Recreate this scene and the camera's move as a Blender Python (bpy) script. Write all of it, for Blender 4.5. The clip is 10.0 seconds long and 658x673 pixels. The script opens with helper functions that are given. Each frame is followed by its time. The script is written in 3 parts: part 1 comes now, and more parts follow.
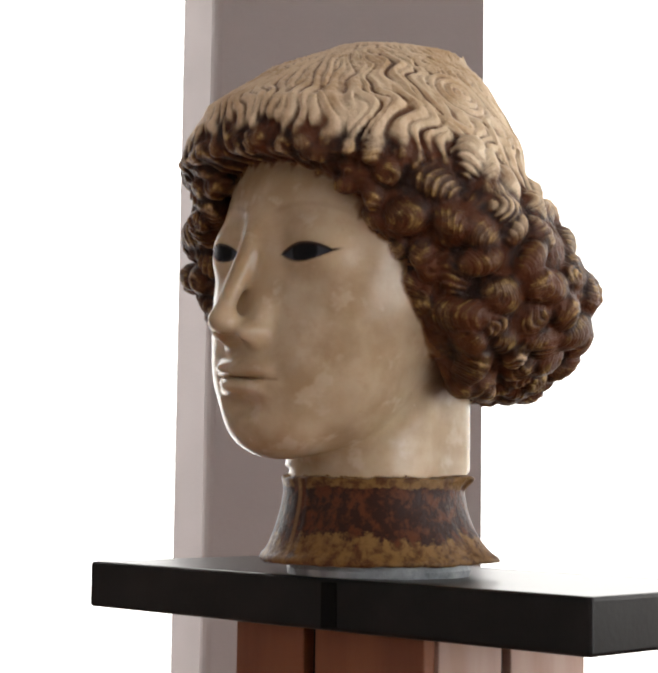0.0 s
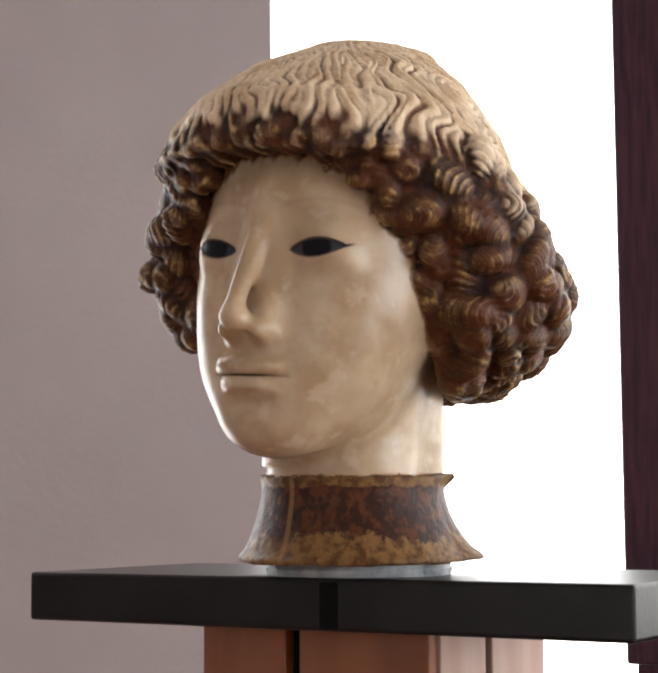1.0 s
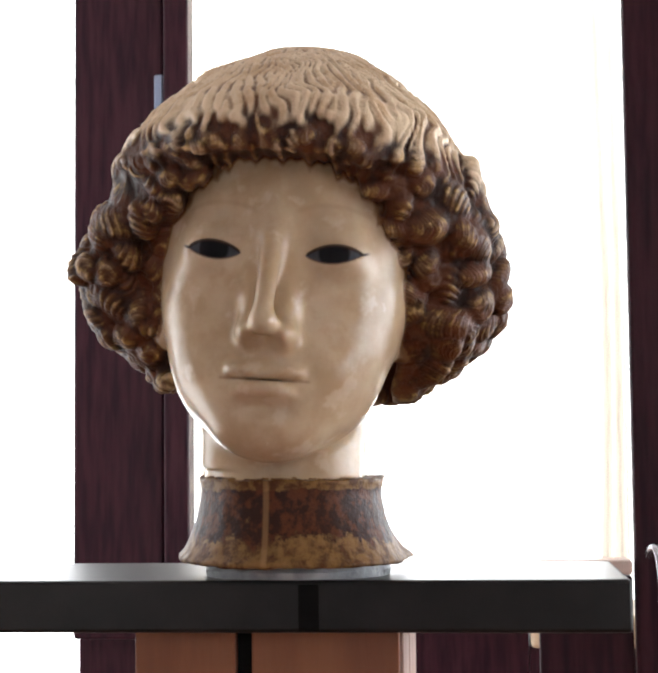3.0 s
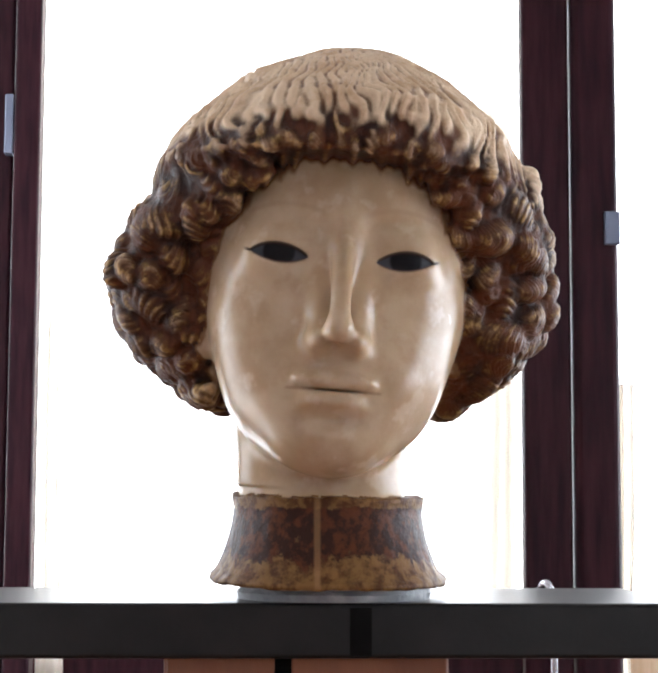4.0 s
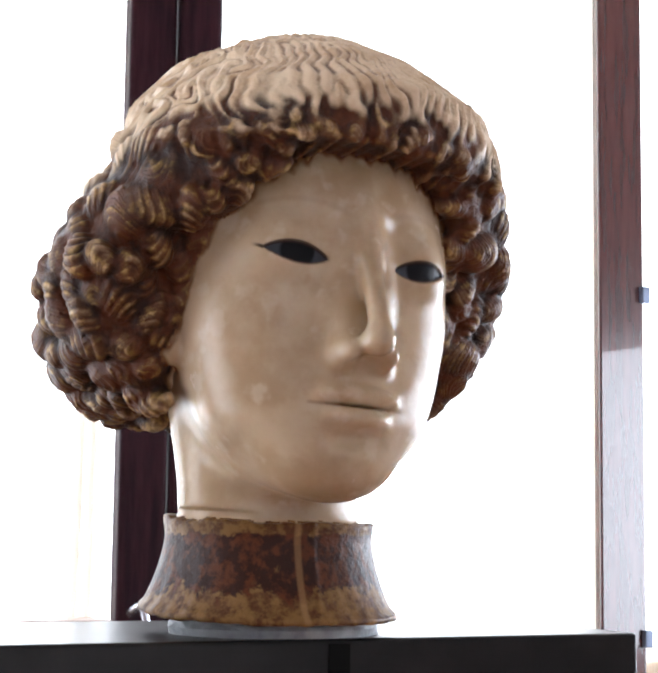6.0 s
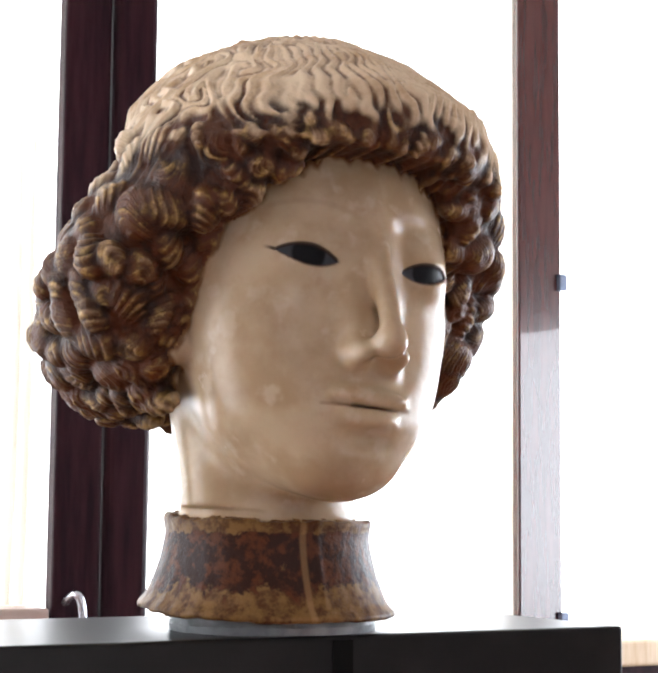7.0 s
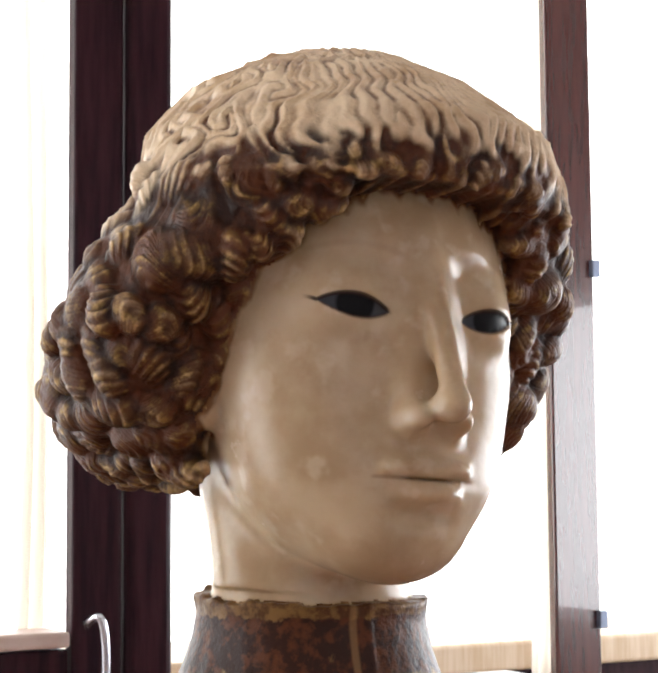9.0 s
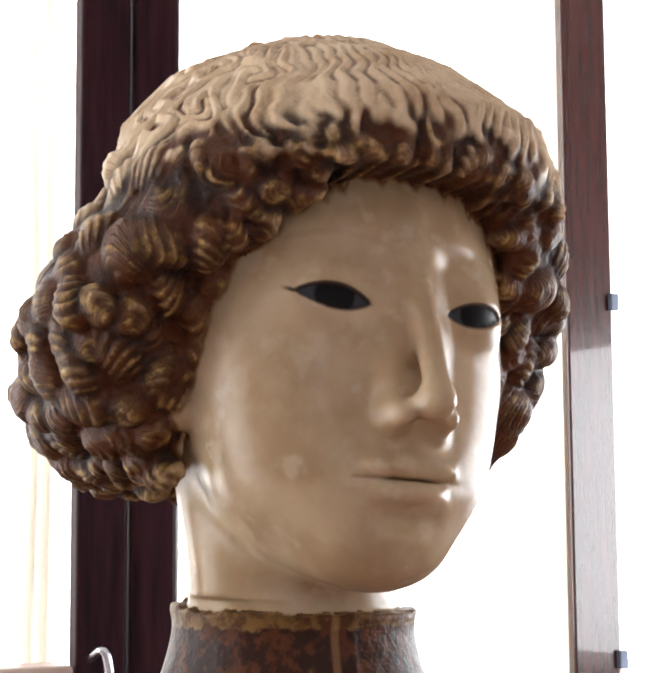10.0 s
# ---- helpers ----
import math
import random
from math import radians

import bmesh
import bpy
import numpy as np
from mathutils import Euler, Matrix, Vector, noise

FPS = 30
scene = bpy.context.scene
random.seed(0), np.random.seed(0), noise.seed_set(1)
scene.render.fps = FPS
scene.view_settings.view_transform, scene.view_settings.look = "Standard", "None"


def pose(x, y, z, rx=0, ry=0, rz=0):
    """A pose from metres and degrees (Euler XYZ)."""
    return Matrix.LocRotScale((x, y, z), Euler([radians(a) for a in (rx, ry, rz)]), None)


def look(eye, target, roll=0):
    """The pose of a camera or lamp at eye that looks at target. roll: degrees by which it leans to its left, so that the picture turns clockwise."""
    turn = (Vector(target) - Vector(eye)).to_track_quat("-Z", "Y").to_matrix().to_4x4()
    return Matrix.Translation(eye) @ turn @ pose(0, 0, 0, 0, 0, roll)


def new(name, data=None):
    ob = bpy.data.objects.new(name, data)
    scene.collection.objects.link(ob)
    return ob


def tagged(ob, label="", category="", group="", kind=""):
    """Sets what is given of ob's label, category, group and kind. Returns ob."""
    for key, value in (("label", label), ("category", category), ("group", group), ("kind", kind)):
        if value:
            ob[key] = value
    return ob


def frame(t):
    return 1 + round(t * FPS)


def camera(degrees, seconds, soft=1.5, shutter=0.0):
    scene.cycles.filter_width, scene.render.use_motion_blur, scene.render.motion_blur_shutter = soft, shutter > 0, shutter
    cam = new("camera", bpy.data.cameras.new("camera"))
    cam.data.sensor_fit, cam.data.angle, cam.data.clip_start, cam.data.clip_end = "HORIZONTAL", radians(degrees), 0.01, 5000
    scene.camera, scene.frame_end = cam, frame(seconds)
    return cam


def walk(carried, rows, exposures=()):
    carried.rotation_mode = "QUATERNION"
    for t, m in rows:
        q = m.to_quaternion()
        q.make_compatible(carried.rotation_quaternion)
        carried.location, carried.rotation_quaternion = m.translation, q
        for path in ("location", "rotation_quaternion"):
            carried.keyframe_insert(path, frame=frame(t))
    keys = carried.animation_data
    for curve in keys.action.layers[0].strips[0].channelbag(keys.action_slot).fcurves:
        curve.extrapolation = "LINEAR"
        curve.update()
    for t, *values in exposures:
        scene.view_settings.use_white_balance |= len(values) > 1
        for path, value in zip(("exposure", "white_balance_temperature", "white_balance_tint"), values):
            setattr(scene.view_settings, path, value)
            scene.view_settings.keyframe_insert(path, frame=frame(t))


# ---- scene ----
cam = camera(22.39, 10.0, soft=2.6)
PATH = [
    (0, (0.6491, -0.7144, 1.3525), (-0.0542, -0.0086, 1.4380), 0.76),
    (0.5, (0.5753, -0.7738, 1.3446), (-0.0438, 0.0064, 1.4344), 0.58),
    (1, (0.4898, -0.8293, 1.3380), (-0.0381, 0.0140, 1.4392), -0.37),
    (1.5, (0.3988, -0.8868, 1.3450), (-0.0287, 0.0112, 1.4490), -0.44),
    (2, (0.2951, -0.9356, 1.3583), (-0.0118, 0.0121, 1.4453), -0.48),
    (2.5, (0.2002, -0.9700, 1.3646), (0.0153, 0.0103, 1.4347), -0.65),
    (4, (-0.0315, -0.9342, 1.3481), (0.0084, 0.0598, 1.4508), 0.20),
    (4.5, (-0.1313, -0.8901, 1.3460), (0.0253, 0.0916, 1.4544), 0.77),
    (5, (-0.2216, -0.8462, 1.3389), (0.0567, 0.1070, 1.4567), 0.89),
    (5.5, (-0.2686, -0.8194, 1.3411), (0.0805, 0.1095, 1.4647), 1.25),
    (6, (-0.3290, -0.7881, 1.3505), (0.1022, 0.1067, 1.4661), 0.70),
    (7.5, (-0.3845, -0.7587, 1.3685), (0.1123, 0.1034, 1.4686), 0.42),
    (8, (-0.3682, -0.7270, 1.3859), (0.1245, 0.1389, 1.4721), -0.31),
    (8.5, (-0.3565, -0.7013, 1.3955), (0.1304, 0.1677, 1.4839), -0.48),
    (9, (-0.3481, -0.6842, 1.4047), (0.1351, 0.1870, 1.4914), -0.45),
    (9.5, (-0.3347, -0.6800, 1.4031), (0.1360, 0.1977, 1.4926), -0.49),
    (10, (-0.3162, -0.6633, 1.3873), (0.1521, 0.2128, 1.5021), -0.37),
]
walk(cam, [(t, look(eye, target, roll)) for t, eye, target, roll in PATH],
     exposures=[(0, -0.58, 6600, 10), (0.5, -0.36, 6550, 10), (1.5, -0.04, 6400, 10), (2.5, 0.0, 6350, 10), (4, 0.1, 5950, 10), (6.2, 0.2, 5850, 10), (7.5, 0.1, 6250, 10), (10, 0.0, 6400, 10)])

# ---- world and light ----
world = bpy.data.worlds.new("sky")
scene.world = world
world.use_nodes = True
wn = world.node_tree.nodes
sky = wn.new("ShaderNodeTexSky")
sky.sky_type, sky.sun_disc, sky.sun_elevation, sky.sun_rotation = "NISHITA", False, radians(40), radians(-20)
world.node_tree.links.new(sky.outputs[0], wn["Background"].inputs[0])
wn["Background"].inputs[1].default_value = 0.12
SKY_GLOW = 5.0      # brightness of the overcast sky outside the windows
ROOM_GLOW = 3.6     # brightness of the sky outside the windows behind the viewer


# ---- materials ----
def material(name, color, rough=0.6, metal=0.0, color2=None, scale=8.0, bump=0.0, bump_scale=60.0, stretch=(1, 1, 1), spec=0.5, coat=0.0):
    m = bpy.data.materials.new(name)
    m.use_nodes = True
    nt = m.node_tree
    b = nt.nodes["Principled BSDF"]
    b.inputs["Roughness"].default_value, b.inputs["Metallic"].default_value = rough, metal
    b.inputs["Specular IOR Level"].default_value = spec
    b.inputs["Coat Weight"].default_value = coat
    tc = nt.nodes.new("ShaderNodeTexCoord")
    mp = nt.nodes.new("ShaderNodeMapping")
    mp.inputs["Scale"].default_value = stretch
    nt.links.new(tc.outputs["Object"], mp.inputs[0])
    n1 = nt.nodes.new("ShaderNodeTexNoise")
    n1.inputs["Scale"].default_value, n1.inputs["Detail"].default_value = scale, 6
    nt.links.new(mp.outputs[0], n1.inputs["Vector"])
    mix = nt.nodes.new("ShaderNodeMix")
    mix.data_type = "RGBA"
    c2 = color2 or [c * 0.75 for c in color]
    mix.inputs[6].default_value, mix.inputs[7].default_value = (*color, 1), (*c2, 1)
    ramp = nt.nodes.new("ShaderNodeMapRange")
    ramp.inputs[1].default_value, ramp.inputs[2].default_value = 0.35, 0.65
    nt.links.new(n1.outputs[0], ramp.inputs[0])
    nt.links.new(ramp.outputs[0], mix.inputs[0])
    nt.links.new(mix.outputs[2], b.inputs["Base Color"])
    if bump:
        n2 = nt.nodes.new("ShaderNodeTexNoise")
        n2.inputs["Scale"].default_value, n2.inputs["Detail"].default_value = bump_scale, 5
        nt.links.new(mp.outputs[0], n2.inputs["Vector"])
        bp = nt.nodes.new("ShaderNodeBump")
        bp.inputs["Strength"].default_value, bp.inputs["Distance"].default_value = bump, 0.004
        nt.links.new(n2.outputs[0], bp.inputs["Height"])
        nt.links.new(bp.outputs[0], b.inputs["Normal"])
    return m


def glow(name, color, strength):
    m = bpy.data.materials.new(name)
    m.use_nodes = True
    nt = m.node_tree
    nt.nodes.remove(nt.nodes["Principled BSDF"])
    e = nt.nodes.new("ShaderNodeEmission")
    e.inputs[0].default_value, e.inputs[1].default_value = (*color, 1), strength
    nt.links.new(e.outputs[0], nt.nodes["Material Output"].inputs[0])
    return m


M_PLASTER = material("plaster", (0.50, 0.455, 0.45), 0.9, color2=(0.44, 0.40, 0.395), scale=3, bump=0.15, bump_scale=90)
M_CEIL = material("ceiling_paint", (0.75, 0.73, 0.70), 0.9, scale=2, color2=(0.7, 0.68, 0.65))
M_FLOOR = material("terracotta", (0.30, 0.15, 0.09), 0.6, scale=4, color2=(0.24, 0.11, 0.07), bump=0.1)
M_FRAME = material("dark_varnished_wood", (0.040, 0.013, 0.019), 0.35, color2=(0.018, 0.006, 0.011), scale=14, stretch=(6, 6, 0.6), bump=0.1, bump_scale=120, spec=0.12)
M_GLOSS = material("glossy_varnished_wood", (0.085, 0.024, 0.022), 0.22, color2=(0.05, 0.014, 0.014), scale=14, stretch=(6, 6, 0.6), bump=0.06, bump_scale=90, coat=1.0)
M_CREAM = material("cream_wood", (0.62, 0.50, 0.36), 0.55, color2=(0.5, 0.36, 0.22), scale=10, stretch=(6, 6, 0.5))
M_SLAB = material("black_painted_board", (0.008, 0.008, 0.008), 0.30, color2=(0.014, 0.013, 0.013), scale=30, bump=0.03, bump_scale=300, spec=0.2)
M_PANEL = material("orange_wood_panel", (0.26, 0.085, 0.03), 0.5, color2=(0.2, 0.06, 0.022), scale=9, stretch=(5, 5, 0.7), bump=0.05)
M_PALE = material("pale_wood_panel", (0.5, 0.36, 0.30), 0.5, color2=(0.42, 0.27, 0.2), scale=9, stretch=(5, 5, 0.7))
M_GAP = material("black_core", (0.004, 0.004, 0.004), 0.7, spec=0.1)
M_LEAD = material("grey_plaster_bedding", (0.42, 0.44, 0.45), 0.45, color2=(0.22, 0.24, 0.25), scale=60, bump=0.6, bump_scale=120)
M_PINK = material("worn_pale_paint", (0.62, 0.50, 0.44), 0.5, color2=(0.5, 0.36, 0.3), scale=20)
M_STEEL = material("pale_steel", (0.7, 0.72, 0.78), 0.25, metal=0.9)
M_IRON = material("painted_iron", (0.22, 0.26, 0.36), 0.4, metal=0.5)
M_SKY = glow("bright_overcast_sky", (1, 0.99, 0.97), SKY_GLOW)
M_LINEN = bpy.data.materials.new("linen_curtain")
M_LINEN.use_nodes = True
ln = M_LINEN.node_tree
tr = ln.nodes.new("ShaderNodeBsdfTranslucent")
tr.inputs[0].default_value = (0.97, 0.94, 0.88, 1)
df = ln.nodes.new("ShaderNodeBsdfDiffuse")
df.inputs[0].default_value = (0.88, 0.85, 0.79, 1)
mx = ln.nodes.new("ShaderNodeMixShader")
mx.inputs[0].default_value = 0.85
ln.links.new(df.outputs[0], mx.inputs[1])
ln.links.new(tr.outputs[0], mx.inputs[2])
ln.links.new(mx.outputs[0], ln.nodes["Material Output"].inputs[0])
M_SKY3 = glow("bright_sky_by_the_side_window", (0.97, 0.98, 1.0), 9.0)
M_SKY2 = glow("bright_overcast_sky_behind", (1, 0.97, 0.93), ROOM_GLOW)


# ---- building helpers ----
def box_bm(bm, x0, x1, y0, y1, z0, z1, bevel=0.0):
    vs = bmesh.ops.create_cube(bm, size=1)["verts"]
    bmesh.ops.scale(bm, vec=(x1 - x0, y1 - y0, z1 - z0), verts=vs)
    bmesh.ops.translate(bm, vec=((x0 + x1) / 2, (y0 + y1) / 2, (z0 + z1) / 2), verts=vs)
    if bevel:
        es = list({e for v in vs for e in v.link_edges})
        bmesh.ops.bevel(bm, geom=es, offset=bevel, segments=3, profile=0.5, affect="EDGES")
    return bm


def link_bm(name, bm, mat, parent=None, label="", smooth=False):
    me = bpy.data.meshes.new(name)
    bm.to_mesh(me)
    bm.free()
    me.materials.append(mat)
    if smooth:
        me.shade_smooth()
    ob = new(name, me)
    if parent:
        ob.parent = parent
    return tagged(ob, label)


def part(name, bm, mat, parent, label="", smooth=False):
    return link_bm(name, bm, mat, parent, label, smooth)


def box(name, mat, dims, parent=None, label="", bevel=0.0):
    return link_bm(name, box_bm(bmesh.new(), *dims, bevel=bevel), mat, parent, label)


def thing(name, label, category, group="", kind=""):
    return tagged(new(name), label, category, group, kind)
# ---- room ----
def setting(name, mat, dims, label, bevel=0.0):
    return tagged(box(name, mat, dims, bevel=bevel), label, name.split("_")[0], kind="structure")


def prism(name, mat, corners, z0, z1, parent=None, label=""):
    """An upright block over a floor plan."""
    bm = bmesh.new()
    f = bm.faces.new([bm.verts.new((x, y, z0)) for x, y in corners])
    up = bmesh.ops.extrude_face_region(bm, geom=[f])["geom"]
    bmesh.ops.translate(bm, vec=(0, 0, z1 - z0), verts=[v for v in up if isinstance(v, bmesh.types.BMVert)])
    bmesh.ops.recalc_face_normals(bm, faces=bm.faces)
    return link_bm(name, bm, mat, parent, label)


X0, X1, Y0, YW, ZC = -2.6, 2.6, -3.0, 2.0, 3.4
SILL, TOP = 1.06, 2.9
setting("floor", M_FLOOR, (X0 - 0.3, X1 + 0.3, Y0 - 0.3, YW + 0.3, -0.1, 0), "reddish terracotta floor of the room")
setting("ceiling", M_CEIL, (X0 - 0.3, X1 + 0.3, Y0 - 0.3, YW + 0.3, ZC, ZC + 0.1), "plain off-white plaster ceiling")
setting("wall_north_pier", M_PLASTER, (X0, -2.3, YW, YW + 0.3, 0, ZC), "grey plaster pier beside a window")
setting("wall_north_foot", M_PLASTER, (-2.3, -0.64, YW, YW + 0.3, 0, 0.6), "grey plaster under a low bright window")
setting("wall_north_breast_left", M_FRAME, (-0.638, 0.166, YW, YW + 0.3, 0, 1.09), "dark wood panelling under the windows")
setting("wall_north_breast", M_FRAME, (0.168, X1, YW, YW + 0.3, 0, 1.042), "dark wood panelling under the windows")
setting("wall_north_lintel", M_PLASTER, (-2.3, X1, YW, YW + 0.3, TOP, ZC), "grey plaster band over the windows")
setting("window_sill", M_CREAM, (0.17, X1, YW - 0.06, YW + 0.3, 1.044, 1.10), "pale window sill above dark panelling", bevel=0.008)
tagged(prism("wall_pier", M_PLASTER, [(-0.639, 0.842), (-0.990, 0.722)] + [(-0.990 - 0.105 * math.sin(i * math.pi / 32), 0.722 + 0.20 * (1 - math.cos(i * math.pi / 32))) for i in range(1, 17)] + [(-1.095, 1.12), (-0.94, 1.12)], 0, ZC), "grey plaster pier between two bright windows", "wall", kind="structure")
# unseen wall, ended where it holds back light from the west
setting("wall_west", M_PLASTER, (X0 - 0.3, X0, Y0, 0.35, 0, ZC), "plain grey plaster wall out of view")
setting("wall_east", M_PLASTER, (X1, X1 + 0.3, Y0, -0.9, 0, ZC), "plain grey plaster wall out of view")
setting("wall_east_breast", M_PLASTER, (X1, X1 + 0.3, -0.9, YW, 0, 1.0), "plain grey plaster wall out of view under a window")
setting("wall_east_lintel", M_PLASTER, (X1, X1 + 0.3, -0.9, YW, 1.95, ZC), "plain grey plaster wall out of view over a window")
setting("wall_south_low", M_PLASTER, (X0, X1, Y0 - 0.3, Y0, 0, 1.0), "plain grey plaster wall out of view under high windows")
setting("wall_south_high", M_PLASTER, (X0, X1, Y0 - 0.3, Y0, 2.6, ZC), "plain grey plaster wall out of view over high windows")
setting("wall_south_left", M_PLASTER, (X0, -1.25, Y0 - 0.3, Y0, 1.0, 2.6), "plain grey plaster wall out of view beside a tall window")
setting("wall_south_middle", M_PLASTER, (-0.75, 0.55, Y0 - 0.3, Y0, 1.0, 2.6), "plain grey plaster wall out of view between tall windows")
setting("wall_south_right", M_PLASTER, (1.05, X1, Y0 - 0.3, Y0, 1.0, 2.6), "plain grey plaster wall out of view beside a tall window")
tagged(box("backdrop", M_SKY, (-8, 8, 4.0, 4.05, -2, 7)), "bright overcast sky outside the windows", "sky", kind="structure")
tagged(box("backdrop_west", M_SKY, (-6.05, -6, -3, 4, -2, 7)), "bright overcast sky outside the windows", "sky", kind="structure")
tagged(box("backdrop_east", M_SKY3, (6, 6.05, -9, 4, -2, 7)), "bright overcast sky outside the windows", "sky", kind="structure")
tagged(box("backdrop_south", M_SKY2, (-5, 5, -5.05, -5, -1, 6)), "bright overcast sky outside the windows", "sky", kind="structure")

# timber of the windows
A = thing("window_1", "dark reddish varnished wooden window frame with iron plate", "window", kind="structure")
box("jamb", M_FRAME, (-0.632, -0.468, 1.93, 1.985, SILL, TOP), A, bevel=0.006)
box("stile", M_FRAME, (-0.463, -0.418, 1.90, 1.96, SILL, TOP), A, bevel=0.006)
box("bolt", M_IRON, (-0.480, -0.464, 1.905, 1.93, 1.955, 2.06), A, "grey iron bolt plate", bevel=0.003)
B = thing("window_2", "dark varnished wooden casement stiles with iron catch", "window", kind="structure")
box("stile", M_FRAME, (0.276, 0.333, 1.006, 1.032, 1.1, TOP), B, bevel=0.005)
box("stile", M_FRAME, (0.335, 0.390, 1.000, 1.034, 1.1, TOP), B, bevel=0.009)
box("catch", M_IRON, (0.372, 0.3905, 0.993, 1.001, 1.659, 1.699), B, "small iron catch", bevel=0.002)
box("ledge", M_PINK, (0.165, 0.274, 1.006, 1.07, 1.231, 1.248), B, "pale pinkish bottom ledge", bevel=0.004)
box("rail", M_FRAME, (0.165, 0.274, 1.012, 1.06, 1.08, 1.229), B, bevel=0.003)


def lever():
    """A curved window handle."""
    cu = bpy.data.curves.new("handle", "CURVE")
    cu.dimensions, cu.bevel_depth, cu.bevel_resolution = "3D", 0.005, 4
    sp = cu.splines.new("NURBS")
    pts = ((0.292, 1.008, 1.254), (0.294, 0.985, 1.266), (0.300, 0.981, 1.264), (0.304, 0.981, 1.239), (0.305, 0.983, 1.194), (0.305, 0.987, 1.144))
    sp.points.add(len(pts) - 1)
    for p, q in zip(sp.points, pts):
        p.co = (*q, 1)
    sp.use_endpoint_u, sp.order_u = True, 4
    tmp = bpy.data.objects.new("tmp", cu)
    scene.collection.objects.link(tmp)
    me = bpy.data.meshes.new_from_object(tmp.evaluated_get(bpy.context.evaluated_depsgraph_get()))
    bpy.data.objects.remove(tmp)
    me.materials.clear()
    me.materials.append(M_STEEL)
    me.shade_smooth()
    ob = new("handle", me)
    ob.parent = B
    return tagged(ob, "pale curved metal handle")


lever()
C = thing("window_3", "varnished wooden window post with blue-grey iron hinges", "window", kind="structure")
box("jamb", M_GLOSS, (1.262, 1.352, 1.48, 1.50, SILL, TOP), C, bevel=0.004)
for z in (1.735, 1.165):
    box("hinge", M_IRON, (1.342, 1.358, 1.470, 1.482, z, z + 0.028), C, "blue-grey iron hinge", bevel=0.002)


def curtain(label, x0, x1, y, z0, z1, waves, depth):
    """A hanging strip of cloth in soft folds."""
    bm = bmesh.new()
    n, m = waves * 10, 24
    rows = []
    for j in range(m + 1):
        v = j / m
        pull = 1 - 0.35 * math.exp(-((v - 0.25) / 0.2) ** 2)
        rows.append([bm.verts.new((x0 + (x1 - x0) * (i / n) * pull, y + depth * math.sin(i / n * waves * 2 * math.pi + 0.6 * math.sin(3 * v)), z0 + (z1 - z0) * v)) for i in range(n + 1)])
    for j in range(m):
        for i in range(n):
            bm.faces.new((rows[j][i], rows[j][i + 1], rows[j + 1][i + 1], rows[j + 1][i]))
    ob = link_bm("curtain", bm, M_LINEN, smooth=True)
    sol = ob.modifiers.new("thickness", "SOLIDIFY")
    sol.thickness = 0.002
    return tagged(ob, label, "curtain", "curtains beside the windows")


curtain("cream linen curtain hanging beside a dark window frame", -0.415, -0.365, 1.97, 1.062, 2.85, 2, 0.008)
curtain("narrow cream linen curtain beside the casement", 0.278, 0.236, 1.09, 1.062, 2.85, 2, 0.008)
curtain("narrow cream linen curtain beside the casement", 0.398, 0.423, 1.08, 1.062, 1.50, 2, 0.006)

curtain("thin cream linen curtain beside the window post", 1.275, 1.228, 1.507, 1.062, 2.85, 2, 0.006)

# ---- pedestal ----
slab = thing("display_board", "black painted board with rounded edges on the wooden pedestal", "shelf")
box("board", M_SLAB, (-0.19, 0.19, -0.08, 0.086, 1.272, 1.30), slab, bevel=0.0022)
box("strip", M_GAP, (0.014, 0.025, -0.0806, -0.0788, 1.2735, 1.2978), slab, "matt black strip let into the edge")
ped = thing("pedestal", "tall pedestal of orange-brown wood panels with black joints", "pedestal")
box("core", M_GAP, (-0.074, 0.062, -0.048, 0.080, 0.0, 1.272), ped, "black core in the joints")
box("panel", M_PANEL, (-0.080, -0.024, -0.056, -0.047, 0.0, 1.272), ped, bevel=0.001)
box("panel", M_PANEL, (-0.015, 0.066, -0.056, -0.047, 0.0, 1.272), ped, bevel=0.001)
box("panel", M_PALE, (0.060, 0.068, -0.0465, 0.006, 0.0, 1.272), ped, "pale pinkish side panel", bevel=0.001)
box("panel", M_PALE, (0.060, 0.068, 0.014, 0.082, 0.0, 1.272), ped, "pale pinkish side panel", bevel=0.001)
box("panel", M_PANEL, (-0.082, -0.073, -0.0465, 0.082, 0.0, 1.272), ped, bevel=0.001)


